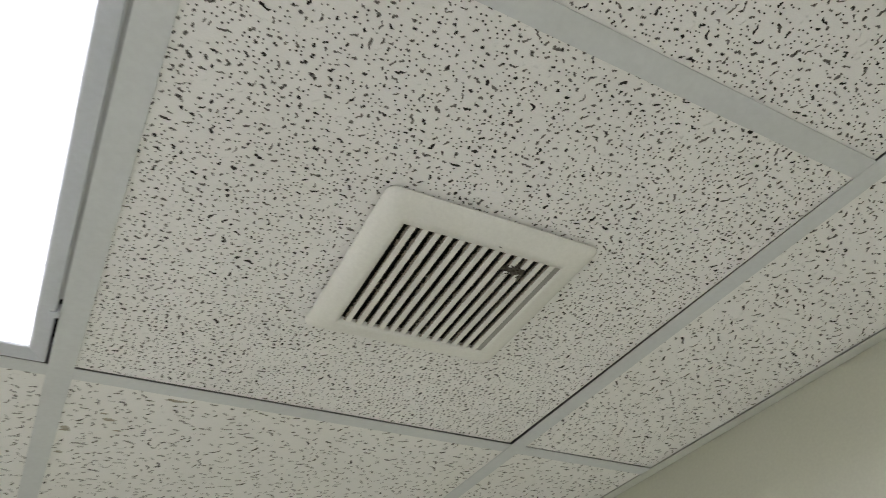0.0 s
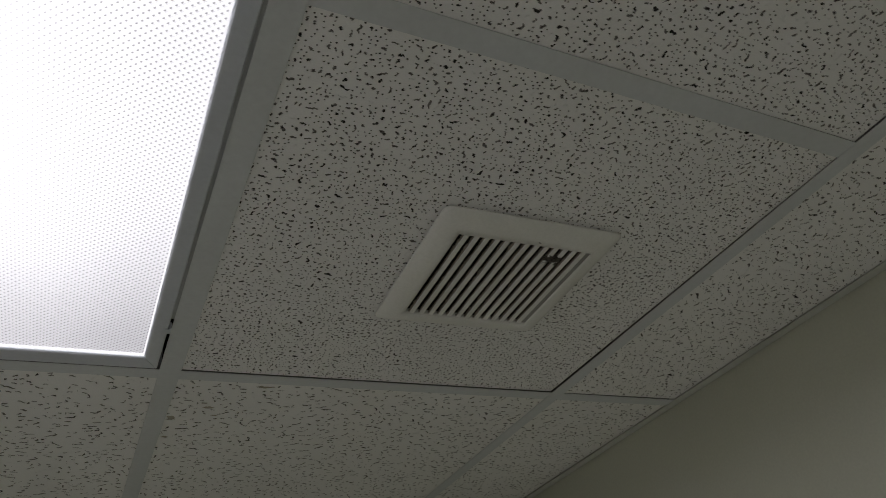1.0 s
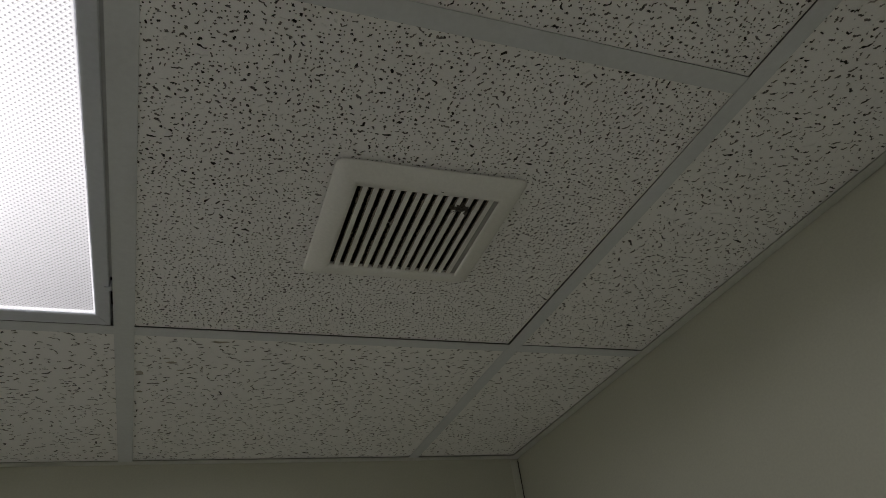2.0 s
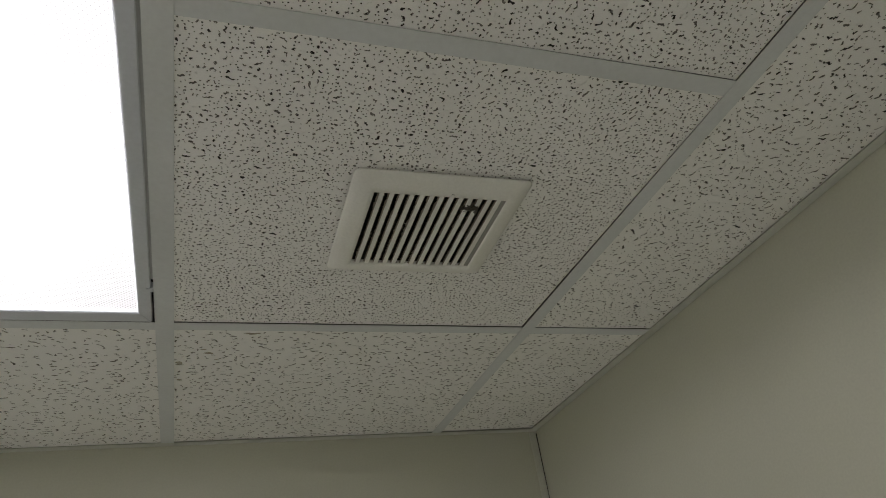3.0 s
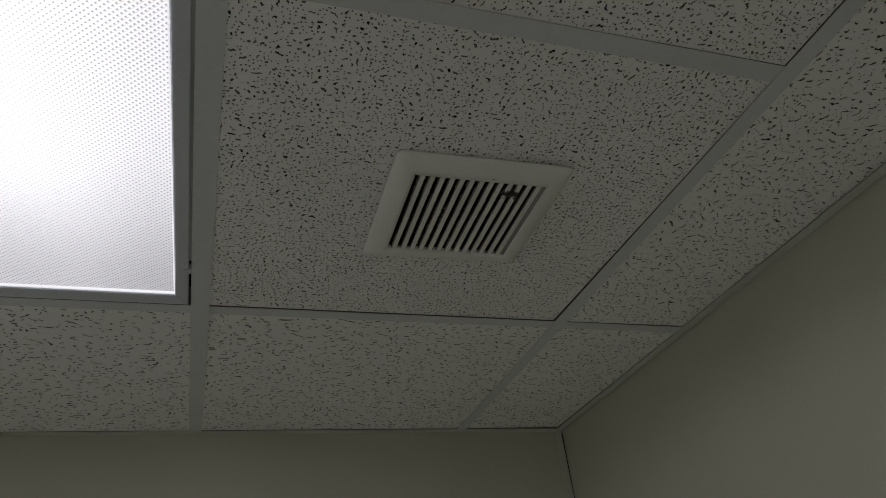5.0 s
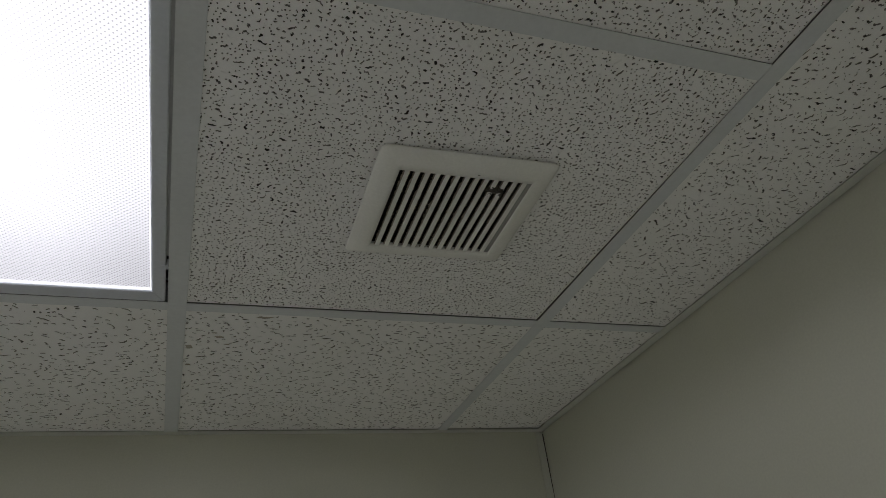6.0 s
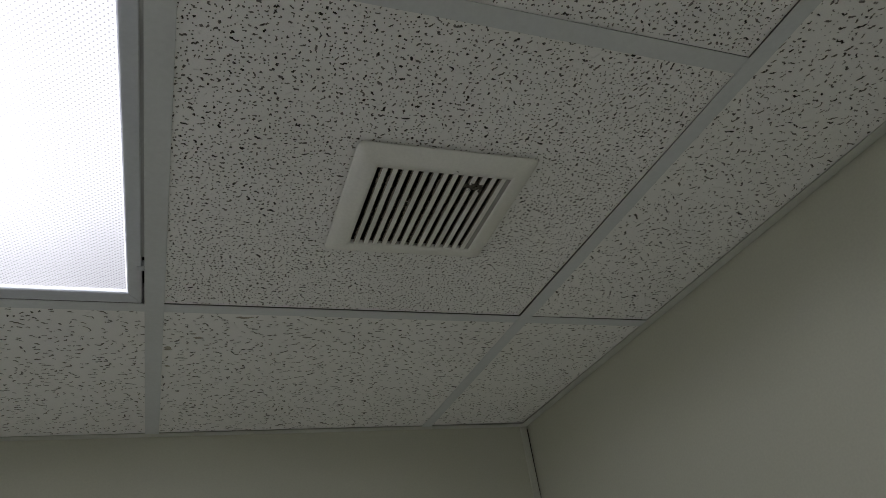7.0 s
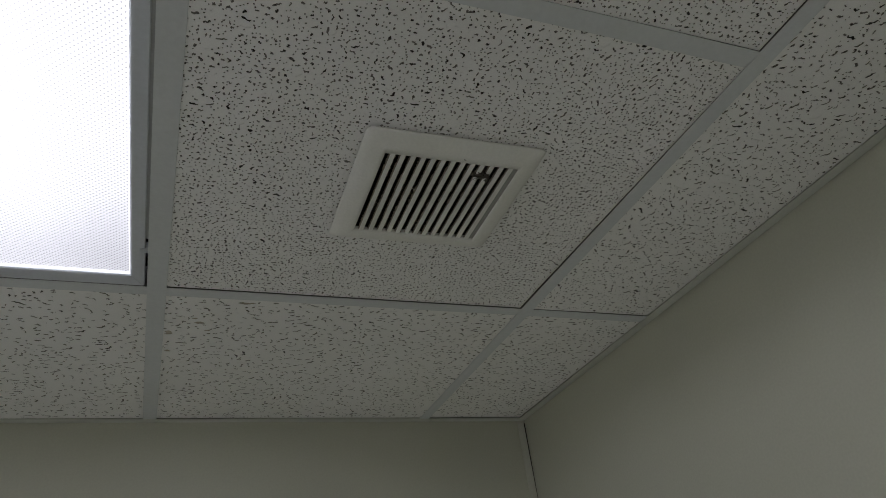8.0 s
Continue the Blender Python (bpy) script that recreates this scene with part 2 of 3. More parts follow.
def tile(seed, x0, x1, y0, y1, z, tilt=(0.0, 0.0), density=1.0, grow=1.0, spread=0.95, opening=None, chips=(), turn=0.0, pins=1.0, slim=0.4, dark=0.32):
    """Arrays of one lay-in tile: its pierced face, the pits, its sides. tilt: rise per metre along x and y; turn: degrees by which it lies askew; pins: share of pinholes; slim: how the fissures widen as they grow; dark: share of deep, dark fissures."""
    rng = random.Random(seed)
    cell = 0.0005
    nx, ny = int((x1 - x0) / cell) + 1, int((y1 - y0) / cell) + 1
    taken = np.zeros((nx, ny), bool)
    rim = 3
    taken[:rim], taken[-rim:], taken[:, :rim], taken[:, -rim:] = True, True, True, True
    if opening:
        a, b, c, d = [int(round(v / cell)) for v in (opening[0] - x0, opening[1] - x0, opening[2] - y0, opening[3] - y0)]
        taken[a - 2:b + 2, c - 2:d + 2] = True
    pits = []

    def dig(ring, depth, core):
        if ring is None:
            return
        xs, ys = [p[0] for p in ring], [p[1] for p in ring]
        a, b = int((min(xs) - x0) / cell) - 1, int((max(xs) - x0) / cell) + 2
        c, d = int((min(ys) - y0) / cell) - 1, int((max(ys) - y0) / cell) + 2
        if a < 0 or c < 0 or b > nx or d > ny or taken[a:b, c:d].any():
            return
        taken[a:b, c:d] = True
        pits.append((ring, depth, core))

    area = (x1 - x0) * (y1 - y0)
    for cx, cy, r, flat, deep in chips:
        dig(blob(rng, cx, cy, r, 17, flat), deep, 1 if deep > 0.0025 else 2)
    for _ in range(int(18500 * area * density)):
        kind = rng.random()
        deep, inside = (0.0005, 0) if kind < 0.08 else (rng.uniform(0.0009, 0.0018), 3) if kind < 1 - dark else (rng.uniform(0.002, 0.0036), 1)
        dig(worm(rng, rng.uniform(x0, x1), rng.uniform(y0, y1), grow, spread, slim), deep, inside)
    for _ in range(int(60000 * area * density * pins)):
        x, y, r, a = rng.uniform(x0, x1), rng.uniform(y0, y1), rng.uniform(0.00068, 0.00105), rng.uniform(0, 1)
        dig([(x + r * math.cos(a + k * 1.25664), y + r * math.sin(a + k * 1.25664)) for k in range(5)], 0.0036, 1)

    flat, faces = [(x0, y0), (x1, y0), (x1, y1), (x0, y1)], [[0, 1, 2, 3]]
    if opening:
        flat += [(opening[0], opening[2]), (opening[1], opening[2]), (opening[1], opening[3]), (opening[0], opening[3])]
        faces.append([4, 5, 6, 7])
    for ring, _, _ in pits:
        faces.append(list(range(len(flat), len(flat) + len(ring))))
        flat += ring
    out = delaunay_2d_cdt([Vector(p) for p in flat], [], faces, 0, 1e-7)
    verts = [(p.x, p.y, 0.0) for p in out[0]]
    tris = [f[::-1] for f, owners in zip(out[2], out[5]) if len(owners) == 1 and owners[0] == 0]
    mats = [0] * len(tris)
    if len(tris) < 2 * len(pits):
        raise ValueError("tile face lost")
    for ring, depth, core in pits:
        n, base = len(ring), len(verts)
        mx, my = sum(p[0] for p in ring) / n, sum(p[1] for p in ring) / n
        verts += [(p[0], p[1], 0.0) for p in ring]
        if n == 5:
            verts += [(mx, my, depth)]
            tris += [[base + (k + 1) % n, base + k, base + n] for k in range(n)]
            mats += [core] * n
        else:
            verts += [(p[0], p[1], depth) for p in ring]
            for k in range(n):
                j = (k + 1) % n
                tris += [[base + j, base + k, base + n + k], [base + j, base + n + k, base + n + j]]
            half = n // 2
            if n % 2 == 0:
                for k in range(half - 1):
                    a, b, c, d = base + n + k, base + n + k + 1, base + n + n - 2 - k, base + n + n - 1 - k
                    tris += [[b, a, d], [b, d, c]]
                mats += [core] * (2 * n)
                for k in range(half - 1):  # here and there the floor takes the shade colour, at the same depth
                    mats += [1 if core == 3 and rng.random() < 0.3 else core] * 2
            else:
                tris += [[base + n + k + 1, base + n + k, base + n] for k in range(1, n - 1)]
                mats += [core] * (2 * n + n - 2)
    for ring, inside in (([(x0, y0), (x1, y0), (x1, y1), (x0, y1)], False), *((([flat[4], flat[5], flat[6], flat[7]], True),) if opening else ())):
        base = len(verts)
        verts += [(p[0], p[1], 0.0) for p in ring] + [(p[0], p[1], 0.015) for p in ring]
        for k in range(4):
            j = (k + 1) % 4
            tris += [[base + k, base + j, base + 4 + j], [base + k, base + 4 + j, base + 4 + k]]
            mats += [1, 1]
    base = len(verts)
    if not opening:
        verts += [(x0, y0, 0.015), (x1, y0, 0.015), (x1, y1, 0.015), (x0, y1, 0.015)]
        tris += [[base, base + 1, base + 2], [base, base + 2, base + 3]]
        mats += [1, 1]
    v = np.array(verts)
    v[:, 2] += z + tilt[0] * (v[:, 0] - x0) + tilt[1] * (v[:, 1] - y0)
    c, sn, mx, my = math.cos(radians(turn)), math.sin(radians(turn)), (x0 + x1) / 2, (y0 + y1) / 2
    dx, dy = v[:, 0] - mx, v[:, 1] - my
    v[:, 0], v[:, 1] = mx + c * dx - sn * dy, my + sn * dx + c * dy
    return v, np.array(tris), np.array(mats)


FAN_X, FAN_Y, FAN_TURN = 0.3242, 0.3005, -1.05
C = 0.0065  # clearance between a tile's edge and the tee's axis
Z = H + 0.0010
TILES = [
    tile(11, C, G - 0.0117, C, G - 0.0125, Z, (0.0030, 0.0014), turn=0.33, opening=(FAN_X - 0.1, FAN_X + 0.1, FAN_Y - 0.1, FAN_Y + 0.1)),
    tile(12, C, G - 0.0113, -G + C, -0.0110, Z, (0.0030, 0.001)),
    tile(13, C, G - 0.0095, G + C, NORTH - 0.0225, Z, (0.0, 0.0030), turn=-0.13, grow=1.9, spread=0.17, density=0.58, pins=0.04, slim=0.08, dark=0.22,
         chips=((0.0205, 0.751, 0.0070, 1.2, 0.0012), (0.0200, 0.821, 0.0055, 0.7, 0.0015), (0.066, 0.708, 0.0095, 0.4, 0.0006), (0.059, 0.694, 0.0065, 0.35, 0.0006),
                (0.080, 0.736, 0.0065, 0.3, 0.0006), (0.131, 0.6330, 0.0120, 0.3, 0.001), (0.0150, 0.931, 0.0022, 1.6, 0.003), (0.0150, 1.028, 0.0022, 1.8, 0.003),
                (0.0150, 0.972, 0.0018, 1.2, 0.003), (0.0150, 0.872, 0.0018, 1.5, 0.003), (0.0150, 1.085, 0.0018, 1.5, 0.003), (0.0150, 0.660, 0.0020, 0.8, 0.003))),
    tile(14, -G + C, -C, G + C, NORTH - 0.0215, Z, (0.0, 0.0022), turn=-0.13, grow=2.1, spread=0.14, density=0.48, pins=0.03, slim=0.08, dark=0.22),
    tile(15, G + C, EAST - 0.0205, -G + C, G - 0.0120, Z, (0.0045, 0.0008), grow=1.5, spread=0.35, density=0.6, pins=0.4, slim=0.1, dark=0.22,
         chips=((0.8638, 0.064, 0.0022, 0.9, 0.003), (0.8640, 0.111, 0.0018, 0.8, 0.003), (0.8635, 0.153, 0.0022, 0.9, 0.003), (0.8640, 0.180, 0.0017, 0.8, 0.003), (0.8640, 0.211, 0.0015, 1.0, 0.003), (0.8640, 0.315, 0.0017, 0.9, 0.003), (0.8640, 0.405, 0.0018, 1.1, 0.003))),
    tile(16, G + C, EAST - 0.0215, G + C, NORTH - 0.0240, Z, (0.0045, 0.003), grow=1.7, spread=0.2, density=0.6, pins=0.05, slim=0.1, dark=0.25),
    tile(18, WEST + 0.004, -G - C, G + C, NORTH - 0.004, Z, density=0.2),
    tile(19, WEST + 0.004, -G - C, C, G - C, Z, density=0.1),
    tile(20, WEST + 0.004, -G - C, -G + C, -C, Z, density=0.1),
    tile(21, WEST + 0.004, -G - C, SOUTH + 0.004, -G - C, Z, density=0.1),
    tile(22, -G + C, -C, SOUTH + 0.004, -G - C, Z, density=0.1),
    tile(23, C, G - C, SOUTH + 0.004, -G - C, Z, density=0.1),
    tile(24, G + C, EAST - 0.004, SOUTH + 0.004, -G - C, Z, density=0.1),
]
starts = np.cumsum([0] + [len(v) for v, _, _ in TILES])
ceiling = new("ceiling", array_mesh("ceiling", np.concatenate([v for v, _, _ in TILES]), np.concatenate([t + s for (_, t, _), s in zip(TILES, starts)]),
                                    (TILE_PAINT, SHADED_CORE, SCUFF, FISSURE), np.concatenate([m for _, _, m in TILES])))
tagged(ceiling, "suspended ceiling of white fissured mineral fibre tiles with pinholes", "ceiling", kind="structure")


# ---- the grid that carries the tiles ----
def tee(name, x0, x1, y0, y1, drop=0.0):
    """An inverted tee: a painted flange below, a web with its bulb above, darkened for the shade in the gaps."""
    flange = part(name, box(x0, x1, y0, y1, H - drop, H + 0.0008 - drop, 0.0002), STEEL_WHITE, grid)
    if x1 - x0 < y1 - y0:
        m = (x0 + x1) / 2
        bm = box(m - 0.001, m + 0.001, y0, y1, H + 0.0008 - drop, H + 0.032)
        box(m - 0.004, m + 0.004, y0, y1, H + 0.032, H + 0.040, bm=bm)
    else:
        m = (y0 + y1) / 2
        bm = box(x0, x1, m - 0.001, m + 0.001, H + 0.0008 - drop, H + 0.032)
        box(x0, x1, m - 0.004, m + 0.004, H + 0.032, H + 0.040, bm=bm)
    part("web", bm, SHADED_STEEL, flange, "metal web of the tee, darkened as gap shade")
    return flange


grid = tagged(empty("ceiling_grid", 0, 0, 0), "white painted steel grid carrying the ceiling tiles", "ceiling grid", kind="structure")
A = 0.022
for x in (-G, 0.0, G):
    tee("main_tee", x - TEE - (0.003 if x == 0 else 0), x + TEE, SOUTH + A, NORTH - A)
edges_x = [WEST + A, -G - TEE, -G + TEE, -TEE, TEE, G - TEE, G + TEE, EAST - A]
for y in (-G, 0.0, G):
    for k in range(0, 8, 2):
        if y == 0.0 and k in (2, 6):
            continue  # the light and the narrow tile beside the wall span two modules
        tee("cross_tee", edges_x[k], edges_x[k + 1], y - TEE, y + TEE, -0.0003)


def wall_angle(x0, x1, y0, y1, leg):
    bm = box(x0, x1, y0, y1, H, H + 0.0008, 0.0002)
    box(*leg, H + 0.0008, H + 0.022, bm=bm)
    part("wall_angle", bm, WALL_ANGLE, grid)


wall_angle(EAST - A, EAST - 0.0022, SOUTH, NORTH - A, (EAST - 0.0032, EAST - 0.0022, SOUTH, NORTH - A))
wall_angle(WEST, EAST - 0.0012, NORTH - A, NORTH - 0.0006, (WEST, EAST - 0.0012, NORTH - 0.0014, NORTH - 0.0006))
wall_angle(WEST + 0.0012, WEST + A, SOUTH + A, NORTH - A, (WEST + 0.0012, WEST + 0.0022, SOUTH + A, NORTH - A))
wall_angle(WEST + 0.0012, EAST - A, SOUTH + 0.001, SOUTH + A, (WEST + 0.0012, EAST - A, SOUTH + 0.001, SOUTH + 0.002))


# ---- the fluorescent ceiling light ----
def ceiling_light(x0, x1, y0, y1):
    lamp = tagged(empty("ceiling_light", (x0 + x1) / 2, (y0 + y1) / 2, H), "lit recessed fluorescent ceiling light with a prismatic acrylic lens", "ceiling light")
    lamp_inv = lamp.matrix_basis.inverted()

    def put(name, bm, mat, label=""):
        bm.transform(lamp_inv)
        return part(name, bm, mat, lamp, label)

    # housing: a pan open below, with sloping sides
    bm = bmesh.new()
    lo = [bm.verts.new(p) for p in ((x0, y0, H + 0.006), (x1, y0, H + 0.006), (x1, y1, H + 0.006), (x0, y1, H + 0.006))]
    hi = [bm.verts.new(p) for p in ((x0 + 0.03, y0 + 0.012, H + 0.095), (x1 - 0.03, y0 + 0.012, H + 0.095), (x1 - 0.03, y1 - 0.012, H + 0.095), (x0 + 0.03, y1 - 0.012, H + 0.095))]
    for k in range(4):
        bm.faces.new((lo[k], hi[k], hi[(k + 1) % 4], lo[(k + 1) % 4]))
    bm.faces.new(hi)
    bmesh.ops.solidify(bm, geom=bm.faces[:], thickness=0.001)
    put("housing", bm, REFLECTOR, "white enamelled pan behind the lens")

    # grey strip added for the shaded recess in the joint beside the door frame
    put("joint_strip", box(x1 - 0.004, x1 + 0.010, y0, 0.470, H + 0.0014, H + 0.0024), JOINT_SHADE, "grey strip standing for the shaded joint beside the frame")

    # hinged door frame: four mitred rails, flat below with a lip round the lens
    w, lip = 0.0178, 0.0008

    def inset(d, far=0.0):
        return [(x0 + d, y0 + d + far), (x1 - d, y0 + d + far), (x1 - d, y1 - d - far), (x0 + d, y1 - d - far)]
    profile = [(0.0, 0.0108, 0), (0.0, 0.0005, 0), (0.0012, -0.0010, 0), (w - 0.003, -0.0010, 0.0080), (w - 0.001, -0.0007, 0.0092), (w, 0.0000, 0.0092), (w + lip, 0.0006, 0.0092), (w + lip, 0.0108, 0.0092)]
    loops = [[(px, py, H + h) for px, py in inset(d, f)] for d, h, f in profile]
    for k in range(4):
        j = (k + 1) % 4
        bm = bmesh.new()
        cut = 0.0005
        va, vb = [], []
        for lp in loops:
            a, b = Vector(lp[k]), Vector(lp[j])
            way = (b - a).normalized()
            va.append(bm.verts.new(a + way * cut))
            vb.append(bm.verts.new(b - way * cut))
        m = len(loops)
        for i in range(m):
            bm.faces.new((va[i], va[(i + 1) % m], vb[(i + 1) % m], vb[i]))
        bm.faces.new(va[::-1])
        bm.faces.new(vb)
        bmesh.ops.recalc_face_normals(bm, faces=bm.faces[:])
        put("frame_rail", bm, LIGHT_STEEL)

    # latch: a small hooked tab in the gap beside the frame
    bm = box(x1 - 0.006, x1 + 0.0035, 0.490, 0.500, H - 0.0022, H - 0.0006, 0.0006)
    box(x1 + 0.0008, x1 + 0.0032, 0.485, 0.498, H - 0.003, H + 0.006, 0.0006, bm=bm)
    put("latch", bm, LIGHT_STEEL, "small bent steel latch tab")

    # lens: a sheet with square pyramids set at 45 degrees on its underside
    p = 0.0048 / math.sqrt(2)
    a0, a1, b0, b1 = x0 + w + 0.0005, x1 - w - 0.0005, y0 + w + 0.0097, y1 - w - 0.0097
    nx, ny = int((a1 - a0) / p), int((b1 - b0) / p)
    ii, jj = np.meshgrid(np.arange(nx + 1), np.arange(ny + 1), indexing="ij")
    low = ((ii + jj) % 2 == 0)
    zz = np.where(low, H + 0.0008, H + 0.0020)
    v = np.stack([a0 + ii * (a1 - a0) / nx, b0 + jj * (b1 - b0) / ny, zz], -1).reshape(-1, 3)
    at = lambda i, j: i * (ny + 1) + j
    i, j = [g.ravel() for g in np.meshgrid(np.arange(nx), np.arange(ny), indexing="ij")]
    q = np.stack([at(i, j), at(i + 1, j), at(i + 1, j + 1), at(i, j + 1)], -1)
    even = (i + j) % 2 == 0
    # the ridge of each little cell joins its two raised corners
    t1 = np.where(even[:, None], q[:, [0, 3, 1]], q[:, [0, 2, 1]])
    t2 = np.where(even[:, None], q[:, [1, 3, 2]], q[:, [0, 3, 2]])
    top = len(v)
    v = np.concatenate([v, [(a0, b0, H + 0.0036), (a1, b0, H + 0.0036), (a1, b1, H + 0.0036), (a0, b1, H + 0.0036)]])
    tris = np.concatenate([t1, t2, [[top, top + 1, top + 2], [top, top + 2, top + 3]]])
    v = v - np.array(lamp.matrix_basis.translation)
    prism_glow(ACRYLIC, a0 - lamp.location.x, (a1 - a0) / nx, b0 - lamp.location.y, (b1 - b0) / ny, (a1 - a0) / 2, (b1 - b0) / 2)
    lens = new("lens", array_mesh("lens", v, tris, (ACRYLIC,)))
    lens.parent = lamp
    lens.visible_shadow = False  # the near-black sheet casts no shadow: the tubes light the room through it
    tagged(lens, "prismatic acrylic lens with a painted white glow")

    # tubes with metal end caps and holders
    for f in (0.185, 0.5, 0.815):
        tx = x1 - f * (x1 - x0)
        bm = bmesh.new()
        bmesh.ops.create_cone(bm, cap_ends=True, segments=20, radius1=0.013, radius2=0.013, depth=y1 - y0 - 0.17,
                              matrix=pose(tx, (y0 + y1) / 2, H + 0.058, 90))
        tube = put("tube", bm, TUBE, "lit fluorescent tube")
        for e in (y0 + 0.07, y1 - 0.07):
            bm = bmesh.new()
            bmesh.ops.create_cone(bm, cap_ends=True, segments=20, radius1=0.0132, radius2=0.0132, depth=0.03, matrix=pose(tx, e, H + 0.058, 90))
            box(tx - 0.012, tx + 0.012, e - (0.03 if e < 0 else -0.018), e + (0.03 if e > 0 else -0.018), H + 0.04, H + 0.094, 0.002, bm=bm)
            put("end_cap", bm, REFLECTOR)
    return lamp


ceiling_light(-G + 0.0185, -0.0185, -G + 0.0160, G - 0.0160)


# ---- the exhaust fan set into its tile ----
def exhaust_fan(x, y, turn):
    fan = new("exhaust_fan")
    fan.empty_display_size = 0.05
    fan.matrix_basis = pose(x, y, H, 0, 0, turn)
    tagged(fan, "off-white plastic exhaust fan grille with dusty slots", "exhaust fan")
    hx, hy = 0.1142, 0.1124      # half size of the cover
    sx, sy = 0.0862, 0.0804     # half size of the slotted field
    face, rim = -0.0125, -0.0026
    ox, oy = 0.0007, 0.0004   # the field sits a little off centre

    # cover: a soft pillow edge rising to a flat face, open at the slotted field
    bm = bmesh.new()

    def ring(ax, ay, r, z, n=6):
        out = []
        for cx, cy, a0 in ((ax - r, ay - r, 0), (-ax + r, ay - r, 90), (-ax + r, -ay + r, 180), (ax - r, -ay + r, 270)):
            for k in range(n + 1):
                a = radians(a0 + 90 * k / n)
                out.append(bm.verts.new((cx + r * math.cos(a), cy + r * math.sin(a), z)))
        return out
    steps = [(0.0075, 0.006, 0.0015), (0.0070, 0.006, rim), (0.0, 0.009, rim), (0.0003, 0.009, rim - 0.0018), (0.0022, 0.009, -0.0056), (0.0065, 0.009, -0.0086),
             (0.013, 0.008, -0.0110), (0.020, 0.006, -0.0122), (0.0235, 0.004, face)]
    rings = [ring(hx - d, hy - d, r, z) for d, r, z in steps]
    rings.append(ring(sx, sy, 0.0008, face))
    rings.append(ring(sx, sy, 0.0008, face + 0.0060))
    for v in rings[-1] + rings[-2]:
        v.co.x += ox
        v.co.y += oy
    for a, b in zip(rings, rings[1:]):
        for k in range(len(a)):
            j = (k + 1) % len(a)
            bm.faces.new((a[k], a[j], b[j], b[k]))
    bmesh.ops.recalc_face_normals(bm, faces=bm.faces[:])
    for f in bm.faces:
        f.normal_flip()
        f.smooth = True
    cover = part("cover", bm, GRILLE, fan)

    # slats between fourteen slots; the last slot is blind
    n = 14
    pitch = 2 * sx / (n - 0.45)
    gap = pitch * 0.55
    rng = random.Random(5)
    for k in range(n - 1):
        a = ox - sx + gap + k * pitch
        b = a + pitch - gap
        slat = part("slat", box(a, b, oy - sy - 0.0005, oy + sy + 0.0005, face + 0.0002, face + 0.0042, 0.0004), GRILLE, fan)
        # lint clinging to the edges of the slat
        bm = bmesh.new()
        m = 110
        for side, ex in ((1, b), (-1, a)):
            prev = None
            for i in range(m + 1):
                v = oy - sy + 2 * sy * i / m
                heavy = 0.5 + 0.5 * noise.noise((k * 3.1 + side, v * 25, 2.0))
                out = 0.0002 + 0.0042 * heavy * rng.random() ** 1.6 * (1.0 if side > 0 else 0.8)
                row = [bm.verts.new((ex - side * 0.0006, v, face + 0.0012)), bm.verts.new((ex + side * out, v, face + 0.0018 + 0.001 * rng.random())),
                       bm.verts.new((ex + side * out * 1.1, v, face + 0.0036)), bm.verts.new((ex - side * 0.0006, v, face + 0.0050))]
                if prev:
                    for p in range(3):
                        bm.faces.new((prev[p], prev[p + 1], row[p + 1], row[p]))
                prev = row
        part("lint", bm, DUST, slat, "grey lint on the slat's edges")
    # the blind slot is a darker grey than the cover along its length
    part("blind_slot", box(ox + sx - gap - 0.0003, ox + sx + 0.0003, oy - sy - 0.0003, oy + sy + 0.0003, face + 0.0013, face + 0.0060), SLOT_GREY, fan, "blind slot, greyer than the cover")
    # a tiny scratch mark on the face beside the slots
    bm = box(-0.0016, 0.0016, -0.0005, 0.0005, face - 0.0003, face + 0.0004, 0.0002)
    bm.transform(pose(0.0127, -0.0855, 0, 0, 0, 12))
    part("mark", bm, SHADE_AND_MARK, cover, "small dark mark")

    # fan box above the opening, its inner shade put into the near-black colour
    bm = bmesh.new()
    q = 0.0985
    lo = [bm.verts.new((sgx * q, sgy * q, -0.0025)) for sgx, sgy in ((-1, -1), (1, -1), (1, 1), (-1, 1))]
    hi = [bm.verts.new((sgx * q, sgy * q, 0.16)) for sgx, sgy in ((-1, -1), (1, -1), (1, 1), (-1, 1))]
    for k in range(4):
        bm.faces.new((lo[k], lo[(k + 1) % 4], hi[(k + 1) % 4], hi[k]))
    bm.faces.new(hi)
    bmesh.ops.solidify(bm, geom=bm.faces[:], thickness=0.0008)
    part("fan_box", bm, SHADE_AND_MARK, fan, "dusty metal box of the fan, darkened as inner shade")
    return fan


exhaust_fan(FAN_X, FAN_Y, FAN_TURN)


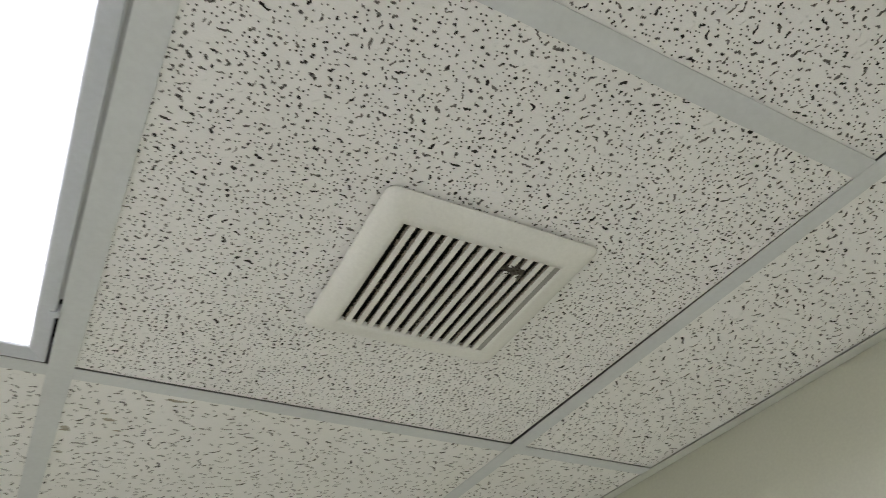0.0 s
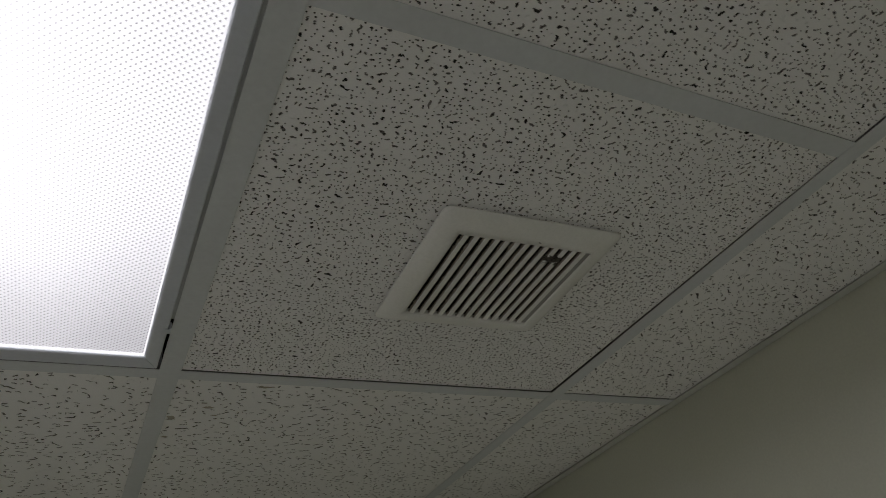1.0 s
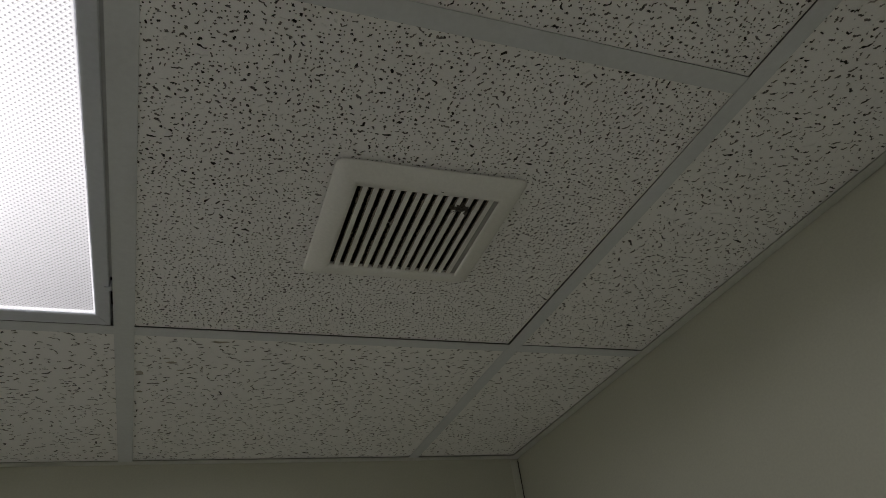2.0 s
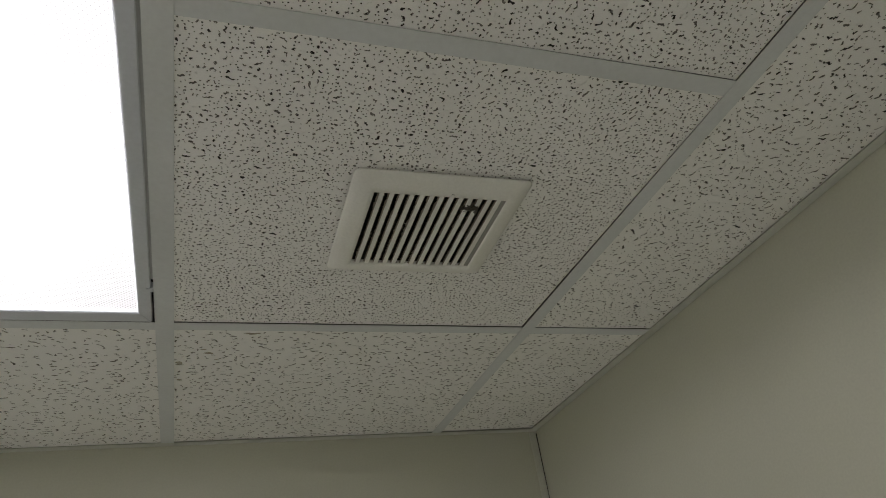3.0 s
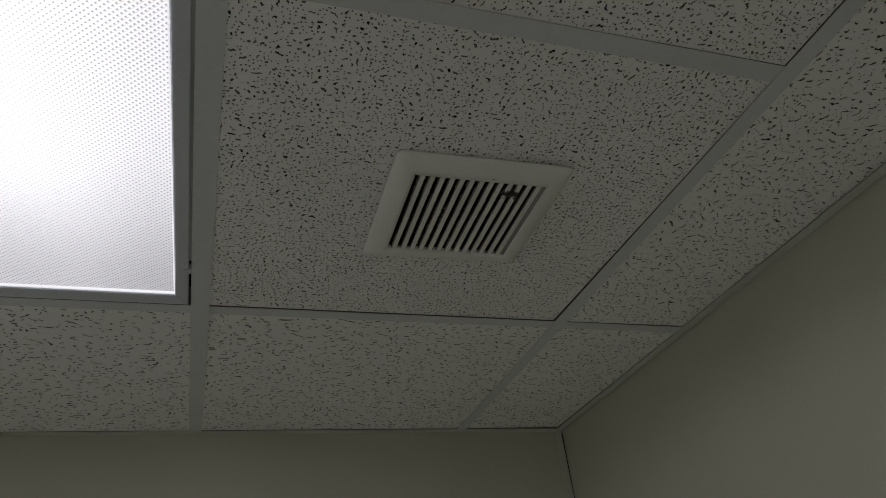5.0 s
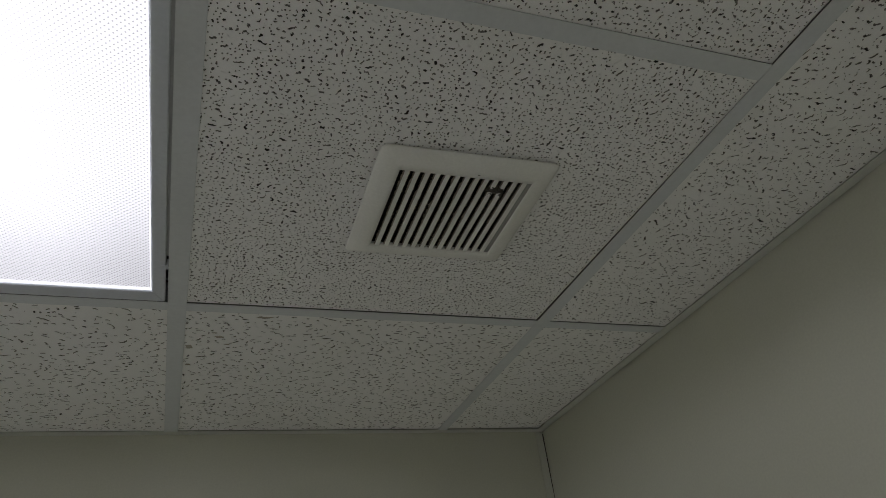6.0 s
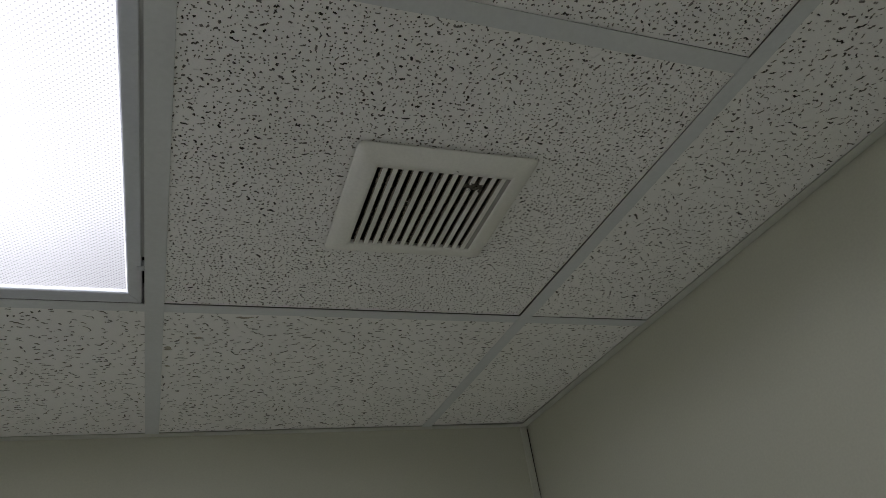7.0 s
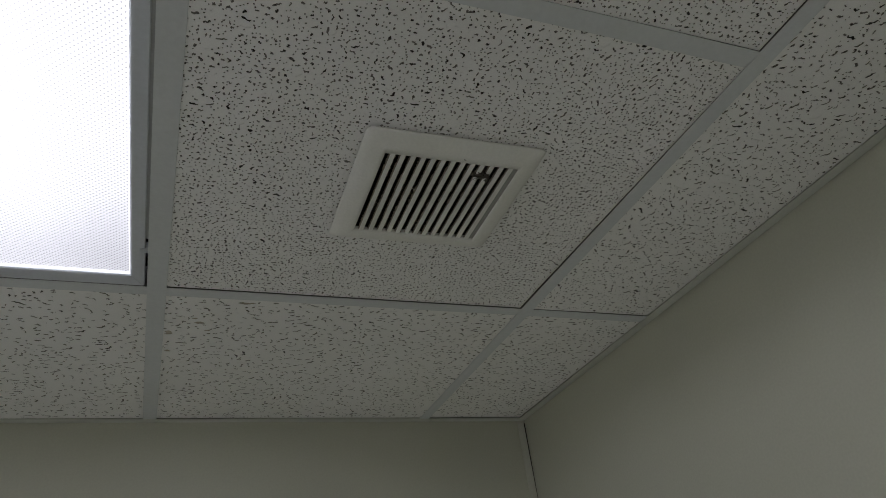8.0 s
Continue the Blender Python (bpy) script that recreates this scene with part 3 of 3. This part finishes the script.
def dust_clump(x, y, z):
    """A scrap of matted lint with a few stray fibres, caught on the slats."""
    rng = random.Random(8)
    bm = bmesh.new()
    for ox, oy, oz, r, sx, sy in ((0, -0.001, 0, 0.0036, 1.5, 0.9), (0.0055, -0.0005, 0.0005, 0.0032, 1.2, 1.0), (-0.0065, 0.0005, 0.0012, 0.0028, 1.5, 0.8), (-0.0105, 0.0022, 0.0015, 0.0016, 1.2, 0.9),
                                  (0.0088, 0.0035, 0.001, 0.0022, 0.9, 1.3), (0.0108, 0.0078, 0.0012, 0.0016, 0.8, 1.7), (0.001, -0.0045, 0.002, 0.0017, 0.9, 1.3), (-0.003, 0.003, 0.0015, 0.0018, 1.0, 1.0)):
        made = bmesh.ops.create_icosphere(bm, subdivisions=3, radius=r)["verts"]
        for v in made:
            d = 1 + 0.8 * noise.noise(v.co * 700 + Vector((ox, oy, oz)) * 900) + 0.3 * noise.noise(v.co * 1900)
            v.co = Vector((v.co.x * sx * d + ox, v.co.y * sy * d + oy, v.co.z * 0.55 * d + oz))
    for _ in range(30):
        a, e = rng.uniform(0, 6.283), rng.uniform(0.004, 0.008)
        p0 = Vector((rng.uniform(-0.004, 0.006), rng.uniform(-0.003, 0.005), 0))
        p1 = p0 + Vector((e * math.cos(a), e * math.sin(a), rng.uniform(-0.001, 0.003)))
        side = Vector((-math.sin(a), math.cos(a), 0)) * 0.00018
        up = Vector((0, 0, 0.0003))
        q = [bm.verts.new(c) for c in (p0 - side, p0 + side, p0 + up, p1)]
        for f in ((0, 1, 3), (1, 2, 3), (2, 0, 3), (0, 2, 1)):
            bm.faces.new([q[i] for i in f])
    ob = part("dust_clump", bm, LINT)
    ob.matrix_basis = pose(x, y, z, 0, 0, 4) @ Matrix.Diagonal((1.2, 1.6, 1.2, 1))
    return tagged(ob, "small matted scrap of grey lint caught on the fan grille", "dust clump")


dust_clump(0.3665, 0.2400, H - 0.0128)


def lint_thread(x, y, z, turn, long):
    """A crooked pale thread of lint lying across a slot."""
    rng = random.Random(int(1e4 * x))
    bm, last = bmesh.new(), None
    for k in range(9):
        c = Vector((long * (k / 8 - 0.5), 0.0012 * noise.noise((k * 0.7, x * 90, 0)), 0.0004 * rng.random()))
        r = 0.00055 * (0.6 + rng.random())
        row = [bm.verts.new(c + Vector((0, r * math.cos(a), r * math.sin(a)))) for a in (0, 1.571, 3.142, 4.712)]
        if last:
            for p in range(4):
                bm.faces.new((last[p], last[(p + 1) % 4], row[(p + 1) % 4], row[p]))
        else:
            bm.faces.new(row[::-1])
        last = row
    bm.faces.new(last)
    ob = part("lint_thread", bm, PALE_LINT)
    ob.matrix_basis = pose(x, y, z, 0, 0, turn)
    return tagged(ob, "pale thread of lint lying across a slot of the fan grille", "lint", group="threads on the grille")


lint_thread(0.2920, 0.2830, H - 0.0120, 20, 0.0105)
lint_thread(0.3070, 0.3730, H - 0.0120, -3, 0.0095)
